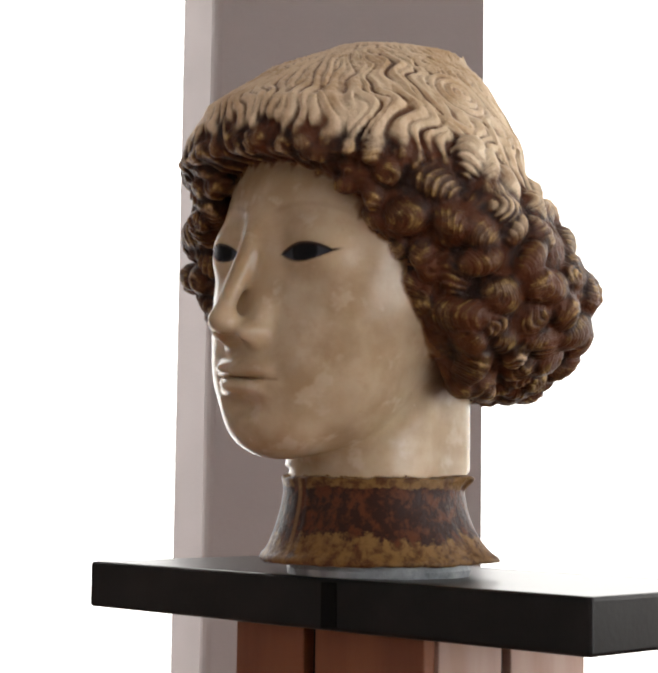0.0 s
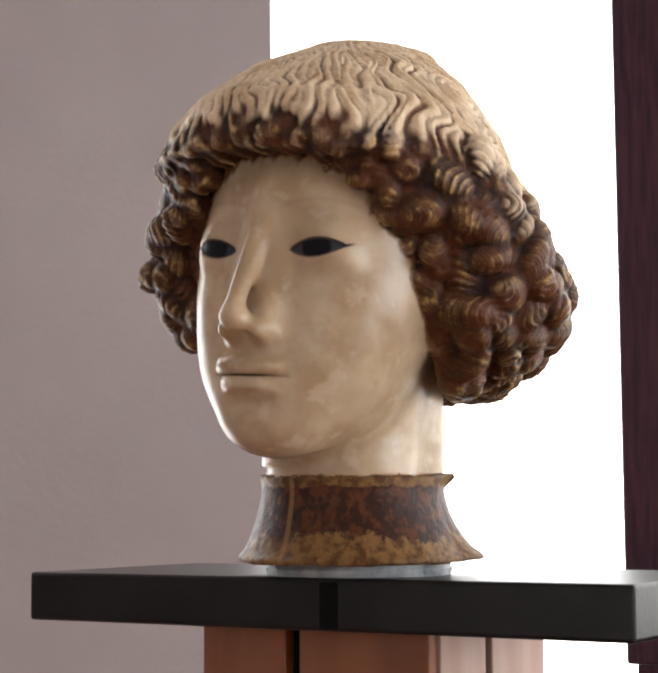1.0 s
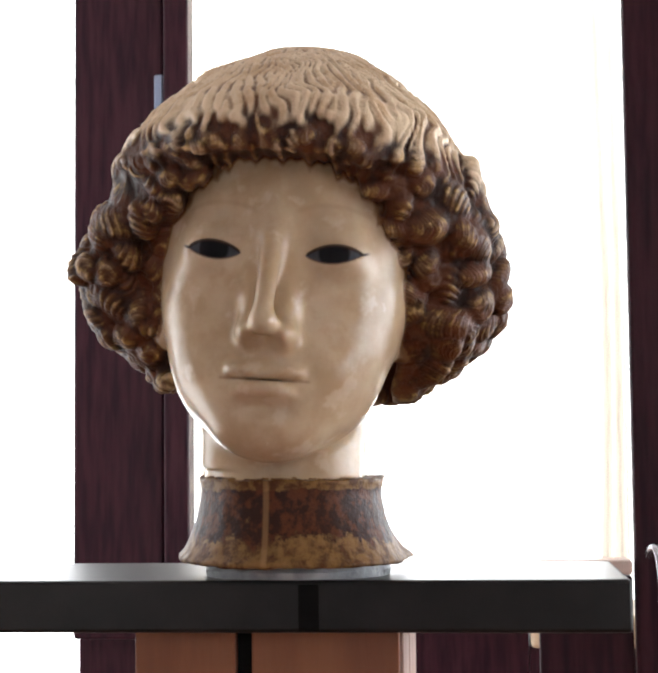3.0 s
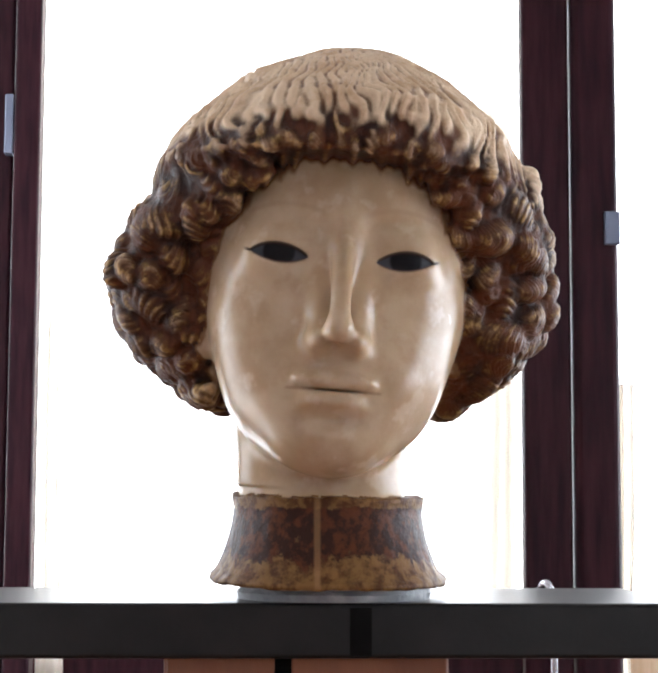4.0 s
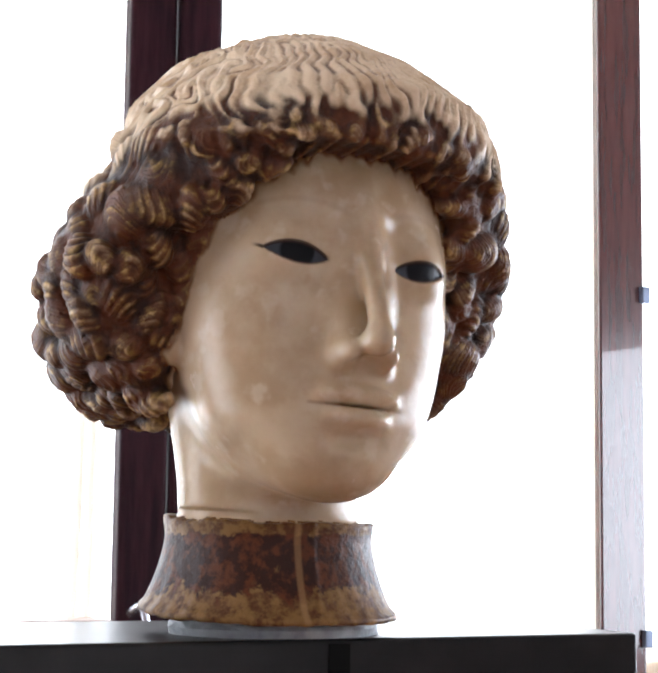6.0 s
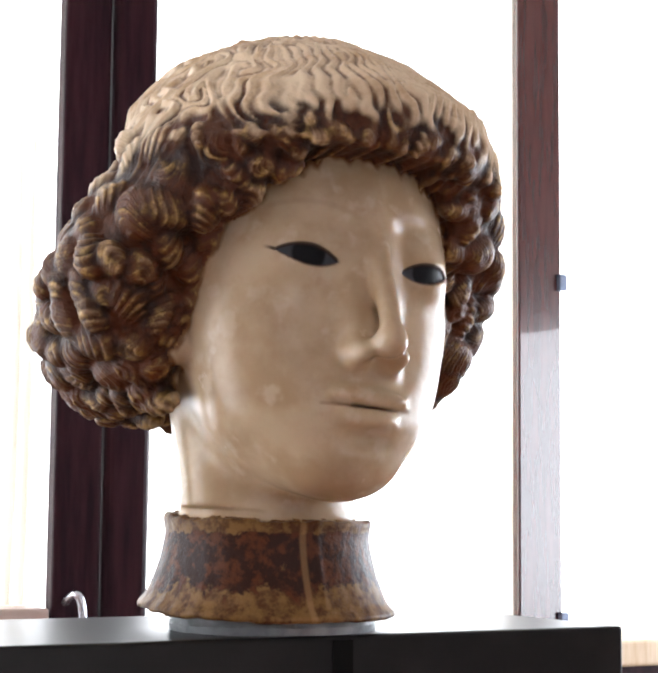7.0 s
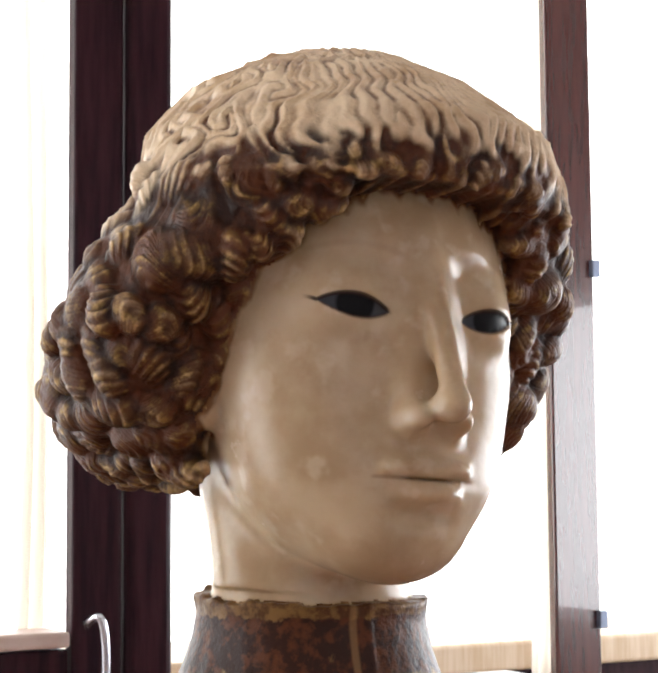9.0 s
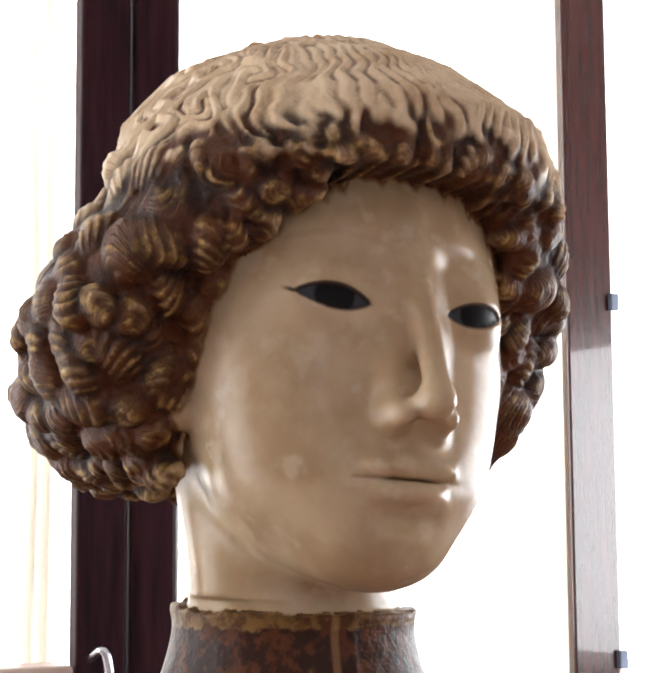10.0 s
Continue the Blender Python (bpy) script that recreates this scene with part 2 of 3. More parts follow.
def bedding():
    """A low uneven pad of grey plaster."""
    bm = bmesh.new()
    n, rows = 72, []
    for z, k in ((1.3, 1.0), (1.3035, 1.015), (1.307, 0.99), (1.3105, 0.975)):
        ring = []
        for i in range(n):
            a = 2 * math.pi * i / n
            r = 0.0515 * k + 0.0018 * noise.noise((math.cos(a) * 3, math.sin(a) * 3, z * 300))
            ring.append(bm.verts.new((0.008 + r * math.sin(a), -0.030 + r * 0.95 * math.cos(a), z + (0.0015 * math.sin(a + 0.8) if z > 1.305 else 0))))
        rows.append(ring)
    for a, b in zip(rows, rows[1:]):
        for i in range(n):
            bm.faces.new((a[i], a[(i + 1) % n], b[(i + 1) % n], b[i]))
    bm.faces.new(rows[-1])
    bm.faces.new(rows[0][::-1])
    bmesh.ops.recalc_face_normals(bm, faces=bm.faces)
    return tagged(link_bm("bedding", bm, M_LEAD), "grey uneven plaster pad under the carved collar", "base")


bedding()
# ---- the carved head ----
HEAD_O = Vector((0.0055, 0.0030, 1.4407))
HEAD_TILT = 4.0
H = 0.00125
gx = np.arange(-0.146, 0.146, H, dtype=np.float32)
gy = np.arange(-0.168, 0.142, H, dtype=np.float32)
gz = np.arange(-0.147, 0.178, H, dtype=np.float32)
GRID = (len(gx), len(gy), len(gz))


def axes(sl=(slice(None),) * 3):
    return gx[sl[0]][:, None, None], gy[sl[1]][None, :, None], gz[sl[2]][None, None, :]


def ell(c, r, sl=(slice(None),) * 3, turn=0.0):
    x, y, z = axes(sl)
    x, y, z = x - c[0], y - c[1], z - c[2]
    if turn:
        ca, sa = math.cos(turn), math.sin(turn)
        x, y = x * ca + y * sa, y * ca - x * sa
    k0 = np.sqrt((x / r[0]) ** 2 + (y / r[1]) ** 2 + (z / r[2]) ** 2)
    k1 = np.sqrt((x / r[0] ** 2) ** 2 + (y / r[1] ** 2) ** 2 + (z / r[2] ** 2) ** 2) + 1e-9
    return k0 * (k0 - 1) / k1


def cone(a, b, ra, rb, sl=(slice(None),) * 3):
    x, y, z = axes(sl)
    d = [b[i] - a[i] for i in range(3)]
    l2 = sum(q * q for q in d)
    h = np.clip(((x - a[0]) * d[0] + (y - a[1]) * d[1] + (z - a[2]) * d[2]) / l2, 0, 1)
    return np.sqrt((x - a[0] - h * d[0]) ** 2 + (y - a[1] - h * d[1]) ** 2 + (z - a[2] - h * d[2]) ** 2) - (ra + (rb - ra) * h)


def smin(a, b, k):
    h = np.clip(0.5 + 0.5 * (b - a) / k, 0, 1)
    return b + (a - b) * h - k * h * (1 - h)


def smax(a, b, k):
    return -smin(-a, -b, k)


def span(c, r):
    """The part of the grid within r of c."""
    out = []
    for axis, q in zip((gx, gy, gz), c):
        i0, i1 = np.searchsorted(axis, (q - r, q + r))
        out.append(slice(max(0, i0), max(1, i1)))
    return tuple(out)


def blend(field, c, r, k, reach=None, cut=False, turn=0.0, make=None):
    """Adds a form to the field, or carves it out, near c only."""
    sl = span(c, (reach or max(r) * 1.6 + 3 * k))
    d = make(sl) if make else ell(c, r, sl, turn)
    field[sl] = smax(field[sl], -d, k) if cut else smin(field[sl], d, k)


def build_face():
    f = ell((0, -0.0358, 0.053), (0.0736, 0.0903, 0.0839))
    f = smin(f, ell((0, -0.0694, 0.0058), (0.0633, 0.0558, 0.0763)), 0.030)
    blend(f, (0, -0.0861, -0.0348), (0.0505, 0.0435, 0.0373), 0.016)
    blend(f, (0, -0.1087, -0.0584), (0.0265, 0.0212, 0.0182), 0.018)
    for s in (-1, 1):
        blend(f, (s * 0.028, -0.088, -0.002), (0.027, 0.028, 0.034), 0.020)           # cheek
        blend(f, (s * 0.037, -0.1330, 0.036), (0.021, 0.0125, 0.0165), 0.012, cut=True)   # eye socket
        blend(f, (s * 0.030, -0.1330, 0.0480), (0.019, 0.0085, 0.0070), 0.008, cut=True)
        blend(f, (s * 0.0295, -0.1085, 0.0350), (0.0185, 0.0180, 0.0150), 0.009)       # eyeball and upper lid
        blend(f, (s * 0.0300, -0.1065, 0.0262), (0.0175, 0.0155, 0.0100), 0.009)        # lower lid
        blend(f, (s * 0.008, -0.124, 0.012), (0.01,) * 3, 0.010, 0.06, make=lambda sl: cone((s * 0.0042, -0.1150, 0.050), (s * 0.0082, -0.1330, -0.010), 0.0052, 0.0062, sl))   # side of the nose
        blend(f, (s * 0.0098, -0.1370, -0.0125), (0.0046, 0.0098, 0.0054), 0.0070)       # wing of the nose
        blend(f, (s * 0.0064, -0.1440, -0.0190), (0.0036, 0.0060, 0.0024), 0.003, cut=True)
        blend(f, (s * 0.0665, -0.0640 if s < 0 else -0.0520, -0.0090), (0.0065, 0.0085, 0.0105), 0.006)             # ear lobe
    blend(f, (0, -0.135, 0.02), (0.01,) * 3, 0.008, 0.085, make=lambda sl: cone((0, -0.1190, 0.066), (0, -0.1500, -0.004), 0.0050, 0.0050, sl))
    blend(f, (0, -0.1480, -0.0080), (0.0062, 0.0090, 0.0056), 0.006)                    # tip of the nose
    for s in (-1, 1):
        blend(f, (s * 0.0240, -0.0900, -0.0230), (0.0210, 0.0280, 0.0260), 0.018)       # lower cheek
    blend(f, (0, -0.1090, -0.0345), (0.0305, 0.0208, 0.0200), 0.018)                    # round the mouth
    for s in (-1, 1):
        blend(f, (s * 0.0066, -0.1330, -0.0314), (0.0128, 0.0056, 0.0035), 0.005)       # upper lip
    blend(f, (0, -0.1322, -0.0411), (0.0145, 0.0062, 0.0043), 0.005)                    # lower lip
    blend(f, (0, -0.1385, -0.0360), (0.0225, 0.0090, 0.0005), 0.0018, cut=True)
    blend(f, (0, -0.1425, -0.0240), (0.0032, 0.006, 0.006), 0.003, cut=True)
    blend(f, (0, -0.1345, -0.0505), (0.014, 0.006, 0.0035), 0.006, cut=True)
    for s in (-1, 1):
        # the slit of the eye, set back between the lids
        sl = span((s * 0.0322, -0.115, 0.0305), 0.024)
        x, y, z = axes(sl)
        e = (s * x - 0.0314) / 0.0146
        rise = np.clip(1 - e * e, 0, 1)
        line = 0.0305 + 0.0013 * e
        almond = np.maximum(z - line - 0.0049 * rise ** 0.8, line - 0.0044 * rise - z)
        almond = np.maximum(almond, (np.abs(e) - 1) * 0.0146)
        carve = np.maximum(almond + 0 * y, -(f[sl] + 0.0013))
        f[sl] = smax(f[sl], -carve, 0.0006)
    return f


def neck_field():
    x, y, z = axes()
    lean = 0.07 * (z + 0.09)
    cy = -0.043 + 0.15 * (z + 0.09)
    r = 0.0440 + 0.20 * np.clip(z + 0.070, 0, 0.1) ** 1.2
    d = (np.sqrt(((x - 0.001 + lean) / 1.03) ** 2 + ((y - cy) / 0.82) ** 2) - r) * 0.9
    d = smin(d, np.sqrt((x - 0.024 + lean) ** 2 + (y + 0.006) ** 2) - 0.022 + 0 * z, 0.014)
    below = np.clip(-0.080 - z, 0, 1) * 3
    d = np.maximum(d, np.sqrt((x - 0.003) ** 2 + (y + 0.033) ** 2) - 0.0470 - np.clip(0.012 - below, -0.0005, 0.012))
    return smax(smax(d, z - 0.03, 0.01), -0.128 - z, 0.002)


def collar_field():
    """An upright band, flared below, with a chipped rim that rises at the back."""
    x, y, z = axes()
    ct, st = math.cos(radians(HEAD_TILT)), math.sin(radians(HEAD_TILT))
    wx, wz = x * ct + z * st + HEAD_O[0], -x * st + z * ct + HEAD_O[2]
    ang = np.arctan2(wx - 0.0045, -(y + 0.033) + 0 * z)
    back = 0.5 - 0.5 * np.cos(ang - 0.5)
    chip = (0.0003 + 0.0006 * back) * (np.sin(7 * ang + 1) + 0.6 * np.sin(17 * ang) + 0.6 * np.sin(31 * ang + 2))
    z0, z1 = 1.3065 + 0.006 * back ** 2 + chip * 0.6, 1.3535 + 0.0035 * back ** 1.5 + chip * 1.2
    u = np.clip((wz - z0) / (z1 - z0), 0, 1)
    r = 0.0505 + 0.0132 * (1 - u) ** 2.0 + 0.0020 * np.clip((u - 0.80) / 0.2, 0, 1) ** 1.5 + 0.0015 * np.exp(-((u - 0.06) / 0.05) ** 2)
    r = r + 0.0008 * np.exp(-(ang / 0.03) ** 2) * (u > 0.12)              # the seam in front
    r = r + 0.010 * np.exp(-((ang - 2.0) / 0.22) ** 2) * (1 - u) ** 3 + 0.006 * np.exp(-((ang - 2.1) / 0.25) ** 2) * np.clip((u - 0.85) / 0.15, 0, 1)
    rr = np.sqrt((wx - 0.0045) ** 2 + (y + 0.033) ** 2)
    d = np.maximum(rr - r, (r - 0.012) - rr)
    return smax(smax(d * 0.9, wz - z1, 0.0015), z0 - wz, 0.002)


# outline of the hair: radius by height and by the angle round the head
HAIR_Z = (-0.05, -0.03, -0.005, 0.02, 0.05, 0.08, 0.11, 0.135, 0.150)
HAIR_R = (
    (0.0733, 0.0835, 0.0967, 0.0982, 0.0933, 0.0911, 0.0802, 0.0585, 0.0368),
    (-0.0189, -0.0137, -0.0179, -0.0341, -0.0498, -0.0597, -0.0499, -0.0371, -0.0240),
    (0.0007, -0.0112, -0.0227, -0.0276, -0.0206, 0.0077, 0.0150, 0.0126, 0.0122),
    (-0.0090, -0.0041, -0.0048, -0.0093, 0.0011, 0.0028, -0.0011, -0.0024, 0.0018),
    (-0.0014, -0.0030, -0.0089, -0.0080, -0.0101, -0.0044, 0.0031, 0.0031, 0.0037),
    (0.0113, 0.0045, -0.0051, -0.0137, -0.0029, -0.0043, 0.0036, 0.0028, 0.0039))
HAIR_TOP = 0.1570


def hair_radius(th, z):
    zk = np.clip(z, HAIR_Z[0], HAIR_Z[-1])
    cap = np.sqrt(np.clip(1 - (np.clip((z - 0.150) / (HAIR_TOP - 0.150), 0, 1)) ** 2, 0, 1))
    waves = (1, np.cos(th), np.cos(2 * th), np.sin(th), np.cos(4 * th), np.sin(3 * th))
    return sum(np.interp(zk, HAIR_Z, a) * w for a, w in zip(HAIR_R, waves)) * cap


def hair_base():
    x, y, z = axes()
    th = np.arctan2(x, y).astype(np.float32)
    rho = np.sqrt(x * x + y * y)
    r = hair_radius(th, z).astype(np.float32)
    slope = np.gradient(r, H, axis=2)
    d = (rho - r) / np.sqrt(1 + np.clip(slope, -6, 6) ** 2)
    # rounded crown and lower edge
    d = smax(d, ell((0.0, -0.020, 0.045), (0.150, 0.160, 0.128)), 0.010)
    d = smax(d, 0.85 * (-0.042 + 0.55 * np.clip(np.abs(x) - 0.066, 0, 1) + 0.28 * np.clip(-0.042 - y, 0, 1) * (x > 0) - z), 0.010)
    # the locks draw back from the cheek towards the ear
    return smax(d, 0.9 * (-0.098 + 0.45 * np.clip(0.042 - z, 0, 1) - 4 * np.clip(z - 0.044, 0, 1) - y), 0.006)


def window():
    """The opening for the face, negative inside."""
    x, y, z = axes()
    up = np.clip(z - 0.004, 0, 1)
    q = ((np.abs(x) / 0.0612) ** 3 + (up / 0.0755) ** 3) ** (1 / 3)
    wob = 0.0012 * np.sin(x * 420 + 1) + 0.0010 * np.sin(x * 900) + 0.0012 * np.sin(z * 380)
    return np.maximum((q - 1) * 0.066 + wob, y - 0.01)


def smooth(e0, e1, v):
    t = np.clip((v - e0) / (e1 - e0), 0, 1)
    return t * t * (3 - 2 * t)


def fringe_edge(x):
    return 0.0930 - 0.0022 * np.sin(x * 130 + 0.5 + 2 * np.sin(x * 61)) + 0.0012 * np.sin(x * 410) - 1.4 * x * x


WHORL = (0.074, -0.058, 0.121)


def strands(px, py, pz):
    """Relief of the wavy locks that fall from the crown, of the whorl at one side and of the fringe."""
    dx, dy = px - 0.008, py + 0.052
    phi = np.arctan2(dx, -dy)
    s = np.sqrt(dx * dx + dy * dy + (pz - 0.158) ** 2)
    front = smooth(-0.072, -0.105, py) * smooth(0.060, 0.035, np.abs(px))
    # each lock swings from side to side on its way down, out of step with those further off
    beat = 1.1 * np.sin(phi * 2 + 0.4) + 0.7 * np.sin(phi * 5 + 1.3) + 0.5 * np.sin(phi * 9)
    own = (np.sin(np.floor((phi + 0.03 * np.sin(s * 50)) * 16 / math.pi) * 12.9898) * 4375.85) % 1.0
    swing = (0.070 * np.sin(s * 140 + 3.2 * own + 1.4 * beat) + 0.030 * np.sin(s * 300 + 5 * own + 3 * beat)) * (1 - 0.6 * front)
    turn = 0.9 * np.exp(-s / 0.035)
    q = phi + swing * smooth(0.006, 0.03, s) + turn
    lock = q * 16 + 0.8 * np.sin(s * 55 + 2 * beat)
    wide = np.sqrt(np.sin(lock) ** 2 + 0.03) - 0.70
    fine = np.sin(q * 66 + 1.8 * np.sin(lock))
    fine = fine * (1 - front) + front * np.sin(q * 98 + 2.2 * np.sin(lock * 0.5) + 1.5 * np.sin(s * 120 + 3 * beat))
    amp = 0.0021 * wide * smooth(0.008, 0.035, s) * (1 - 0.65 * front) + 0.0010 * fine * smooth(0.02, 0.045, s)
    line = q * 20
    # rings of the whorl
    d = [p - c for p, c in zip((px, py, pz), WHORL)]
    w = np.sqrt(d[0] ** 2 + d[1] ** 2 + d[2] ** 2)
    ring = w * 1250 + np.arctan2(d[1], d[2])
    near = smooth(0.024, 0.015, w)
    amp = amp * (1 - near) + near * (0.0011 * np.sin(ring) + 0.0022 * smooth(0.024, 0.0, w))
    line = np.where(near > 0.5, ring / 6.28, line)
    # tips of the fringe curl over
    tips = front * smooth(0.108, 0.092, pz)
    comb = px + 0.0030 * np.sin(pz * 230 + 3.0 * np.sin(px * 85))
    amp = amp * (1 - 0.7 * tips) + tips * (0.0013 * np.sin(comb * 520 + 1.5 * np.sin(px * 140)) + 0.0009 * np.sin(comb * 250 + pz * 260))
    crown = smooth(0.046, 0.074, pz + 0.10 * np.clip(-py - 0.07, 0, 1))
    return amp * crown, line


def build_hair(inner):
    base = hair_base()
    win = window()
    # inner body under the curls, crown left at full height
    x, y, z = axes()
    lower = smooth(0.100, 0.070, z + 0.12 * np.clip(-y - 0.06, -1, 0) + 0 * x)
    f = base + 0.0065 * lower
    # tier of short curls under the rolled edge of the fringe
    front = smooth(-0.055, -0.085, y) + 0 * x
    edge = fringe_edge(x)
    f = f + 0.0018 * front * smooth(edge + 0.012, edge - 0.010, z)
    shell = np.argwhere(np.abs(f) < 0.008)
    relief, fine_line = strands(gx[shell[:, 0]], gy[shell[:, 1]], gz[shell[:, 2]])
    f[shell[:, 0], shell[:, 1], shell[:, 2]] -= relief.astype(np.float32)
    lines = np.zeros(GRID, np.float32)
    lines[shell[:, 0], shell[:, 1], shell[:, 2]] = fine_line
    f = smax(f, -win, 0.005)
    # curls, spread over the lower hair wherever it shows
    rng = np.random.default_rng(11)
    near = np.argwhere((np.abs(f) < H * 0.55) & (z < 0.094))
    near = near[rng.permutation(len(near))[:14000]]
    spots, sizes, norms = np.zeros((0, 3)), np.zeros(0), []
    for i, j, k in near:
        p = np.array((gx[i], gy[j], gz[k]))
        if not (1 < i < GRID[0] - 2 and 1 < j < GRID[1] - 2 and 1 < k < GRID[2] - 2):
            continue
        if inner[i, j, k] < -0.003 or win[i, j, k] < 0.003:
            continue
        brow = p[1] < -0.05 and p[2] > 0.066 + 0.25 * max(0, abs(p[0]) - 0.035)
        if brow and p[2] > 0.0905 - 1.2 * p[0] ** 2:
            continue
        if p[2] > 0.092 - 0.1 * max(0, p[1]) or (p[1] > -0.055 and p[2] > 0.074):
            continue
        rim = win[i, j, k] < 0.016 or p[2] < -0.03
        R = rng.uniform(0.0042, 0.0062) if brow else rng.uniform(0.0065, 0.0095) if rim else rng.uniform(0.0085, 0.0150)
        if len(spots) and np.any(((spots - p) ** 2).sum(1) < (0.66 * (sizes + R)) ** 2):
            continue
        n = np.array((f[i + 2, j, k] - f[i - 2, j, k], f[i, j + 2, k] - f[i, j - 2, k], f[i, j, k + 2] - f[i, j, k - 2]), float)
        n /= np.linalg.norm(n) + 1e-9
        spots, sizes = np.vstack([spots, p + n * (0.0 if brow else 0.004)]), np.append(sizes, R)
        norms.append(n)
    for num, c in enumerate(spots):
        n = norms[num] + rng.normal(0, 0.2, 3)
        n /= np.linalg.norm(n)
        R = sizes[num]
        u = np.cross(n, (0.2, 0.1, 1.0))
        u /= np.linalg.norm(u)
        a = rng.uniform(0, math.pi)
        u = u * math.cos(a) + np.cross(n, u) * math.sin(a)
        v = np.cross(n, u)
        barrel = rng.random() < 0.65
        ru, rv, rh = (R * 1.3, R * 0.85, R * 0.9) if barrel else (R, R * rng.uniform(0.8, 1.0), R * 0.92)
        cc = c - n * (rh + rng.uniform(-0.002, 0.003) - (0.0045 if c[2] < 0.035 else 0.0022))
        sl = span(cc, 0.024)
        X, Y, Z = axes(sl)
        X, Y, Z = X - cc[0], Y - cc[1], Z - cc[2]
        U, V, W = (X * q[0] + Y * q[1] + Z * q[2] for q in (u, v, n))
        k0 = np.sqrt((U / ru) ** 2 + (V / rv) ** 2 + (W / rh) ** 2)
        d = (k0 - 1) * R * 0.9
        # fine strands bowed over the curl
        q = U + rng.uniform(-1, 1) * 0.5 * V + rng.choice((-1, 1)) * (0.9 if barrel else 1.6) * V * V / R
        d = d - rng.uniform(0.0002, 0.0007) * np.cos(2 * math.pi * q / 0.0048)
        if not barrel:
            rr = np.sqrt(U * U + V * V)
            d = d + 0.0012 * np.exp(-(rr / (0.3 * R)) ** 2)
        old = f[sl]
        lines[sl] = np.where(d < old, q / 0.0024, lines[sl])
        f[sl] = smin(old, np.maximum(d, -(win[sl] + 0.003)), 0.0022)
    # the locks rise towards the cheek on one side
    f = smax(f, np.where(x > 0.03, 0.8 * (-0.043 + 1.15 * np.clip(-0.034 - y, 0, 1) - z), -0.05).astype(np.float32), 0.006)
    return f, lines


def surface(field):
    """The zero surface of a field on the grid, as vertices and quads."""
    inside = field < 0
    nx, ny, nz = field.shape
    c = np.zeros((nx - 1, ny - 1, nz - 1), np.int8)
    corners = [(i, j, k) for i in (0, 1) for j in (0, 1) for k in (0, 1)]
    for i, j, k in corners:
        c += inside[i:nx - 1 + i, j:ny - 1 + j, k:nz - 1 + k]
    act = np.argwhere((c > 0) & (c < 8))
    ids = np.full(c.shape, -1, np.int32)
    ids[act[:, 0], act[:, 1], act[:, 2]] = np.arange(len(act))
    pos, cnt = np.zeros((len(act), 3)), np.zeros(len(act))
    for a in corners:
        for ax in range(3):
            if a[ax]:
                continue
            b = list(a)
            b[ax] = 1
            va = field[act[:, 0] + a[0], act[:, 1] + a[1], act[:, 2] + a[2]]
            vb = field[act[:, 0] + b[0], act[:, 1] + b[1], act[:, 2] + b[2]]
            m = (va < 0) != (vb < 0)
            t = va[m] / (va[m] - vb[m])
            p = np.tile(np.array(a, float), (m.sum(), 1))
            p[:, ax] += t
            pos[m] += p
            cnt[m] += 1
    verts = (act + pos / cnt[:, None]) * H + np.array([gx[0], gy[0], gz[0]])
    quads = []
    for ax in range(3):
        o1, o2 = [q for q in range(3) if q != ax]
        lo = [slice(None)] * 3
        hi = [slice(None)] * 3
        lo[ax], hi[ax] = slice(0, -1), slice(1, None)
        e = np.argwhere(inside[tuple(lo)] != inside[tuple(hi)])
        e = e[(e[:, o1] > 0) & (e[:, o2] > 0) & (e[:, o1] < field.shape[o1] - 1) & (e[:, o2] < field.shape[o2] - 1)]
        flip = inside[tuple(lo)][e[:, 0], e[:, 1], e[:, 2]]
        q = []
        for d1, d2 in ((0, 0), (1, 0), (1, 1), (0, 1)):
            i = e.copy()
            i[:, o1] -= d1
            i[:, o2] -= d2
            q.append(ids[i[:, 0], i[:, 1], i[:, 2]])
        q = np.stack(q, 1)
        if ax == 1:
            flip = ~flip
        q[~flip] = q[~flip][:, ::-1]
        quads.append(q)
    return verts, np.concatenate(quads)


def sample(field, p):
    i = [np.clip(((p[:, a] - g[0]) / H).round().astype(int), 0, len(g) - 1) for a, g in enumerate((gx, gy, gz))]
    return field[i[0], i[1], i[2]]


def between(field, p):
    """The field at p, eased between the grid's points."""
    q = [np.clip((p[:, a] - g[0]) / H, 0, len(g) - 1.001) for a, g in enumerate((gx, gy, gz))]
    i = [v.astype(int) for v in q]
    w = [v - n for v, n in zip(q, i)]
    out = 0
    for a in (0, 1):
        for b in (0, 1):
            for c in (0, 1):
                wt = (w[0] if a else 1 - w[0]) * (w[1] if b else 1 - w[1]) * (w[2] if c else 1 - w[2])
                out = out + wt * field[i[0] + a, i[1] + b, i[2] + c]
    return out


face = build_face()
neck = neck_field()
stone = smin(face, neck, 0.009)
collar = collar_field()
hair, hair_lines = build_hair(stone)
whole = np.minimum(smin(stone, collar, 0.001), hair)
hv, hq = surface(whole)
me = bpy.data.meshes.new("carved_head")
me.from_pydata(hv.tolist(), [], hq.tolist())
mid = hv[hq].mean(1)
which = np.argmin(np.stack([sample(stone, mid), sample(hair, mid), sample(collar, mid)]), 0)


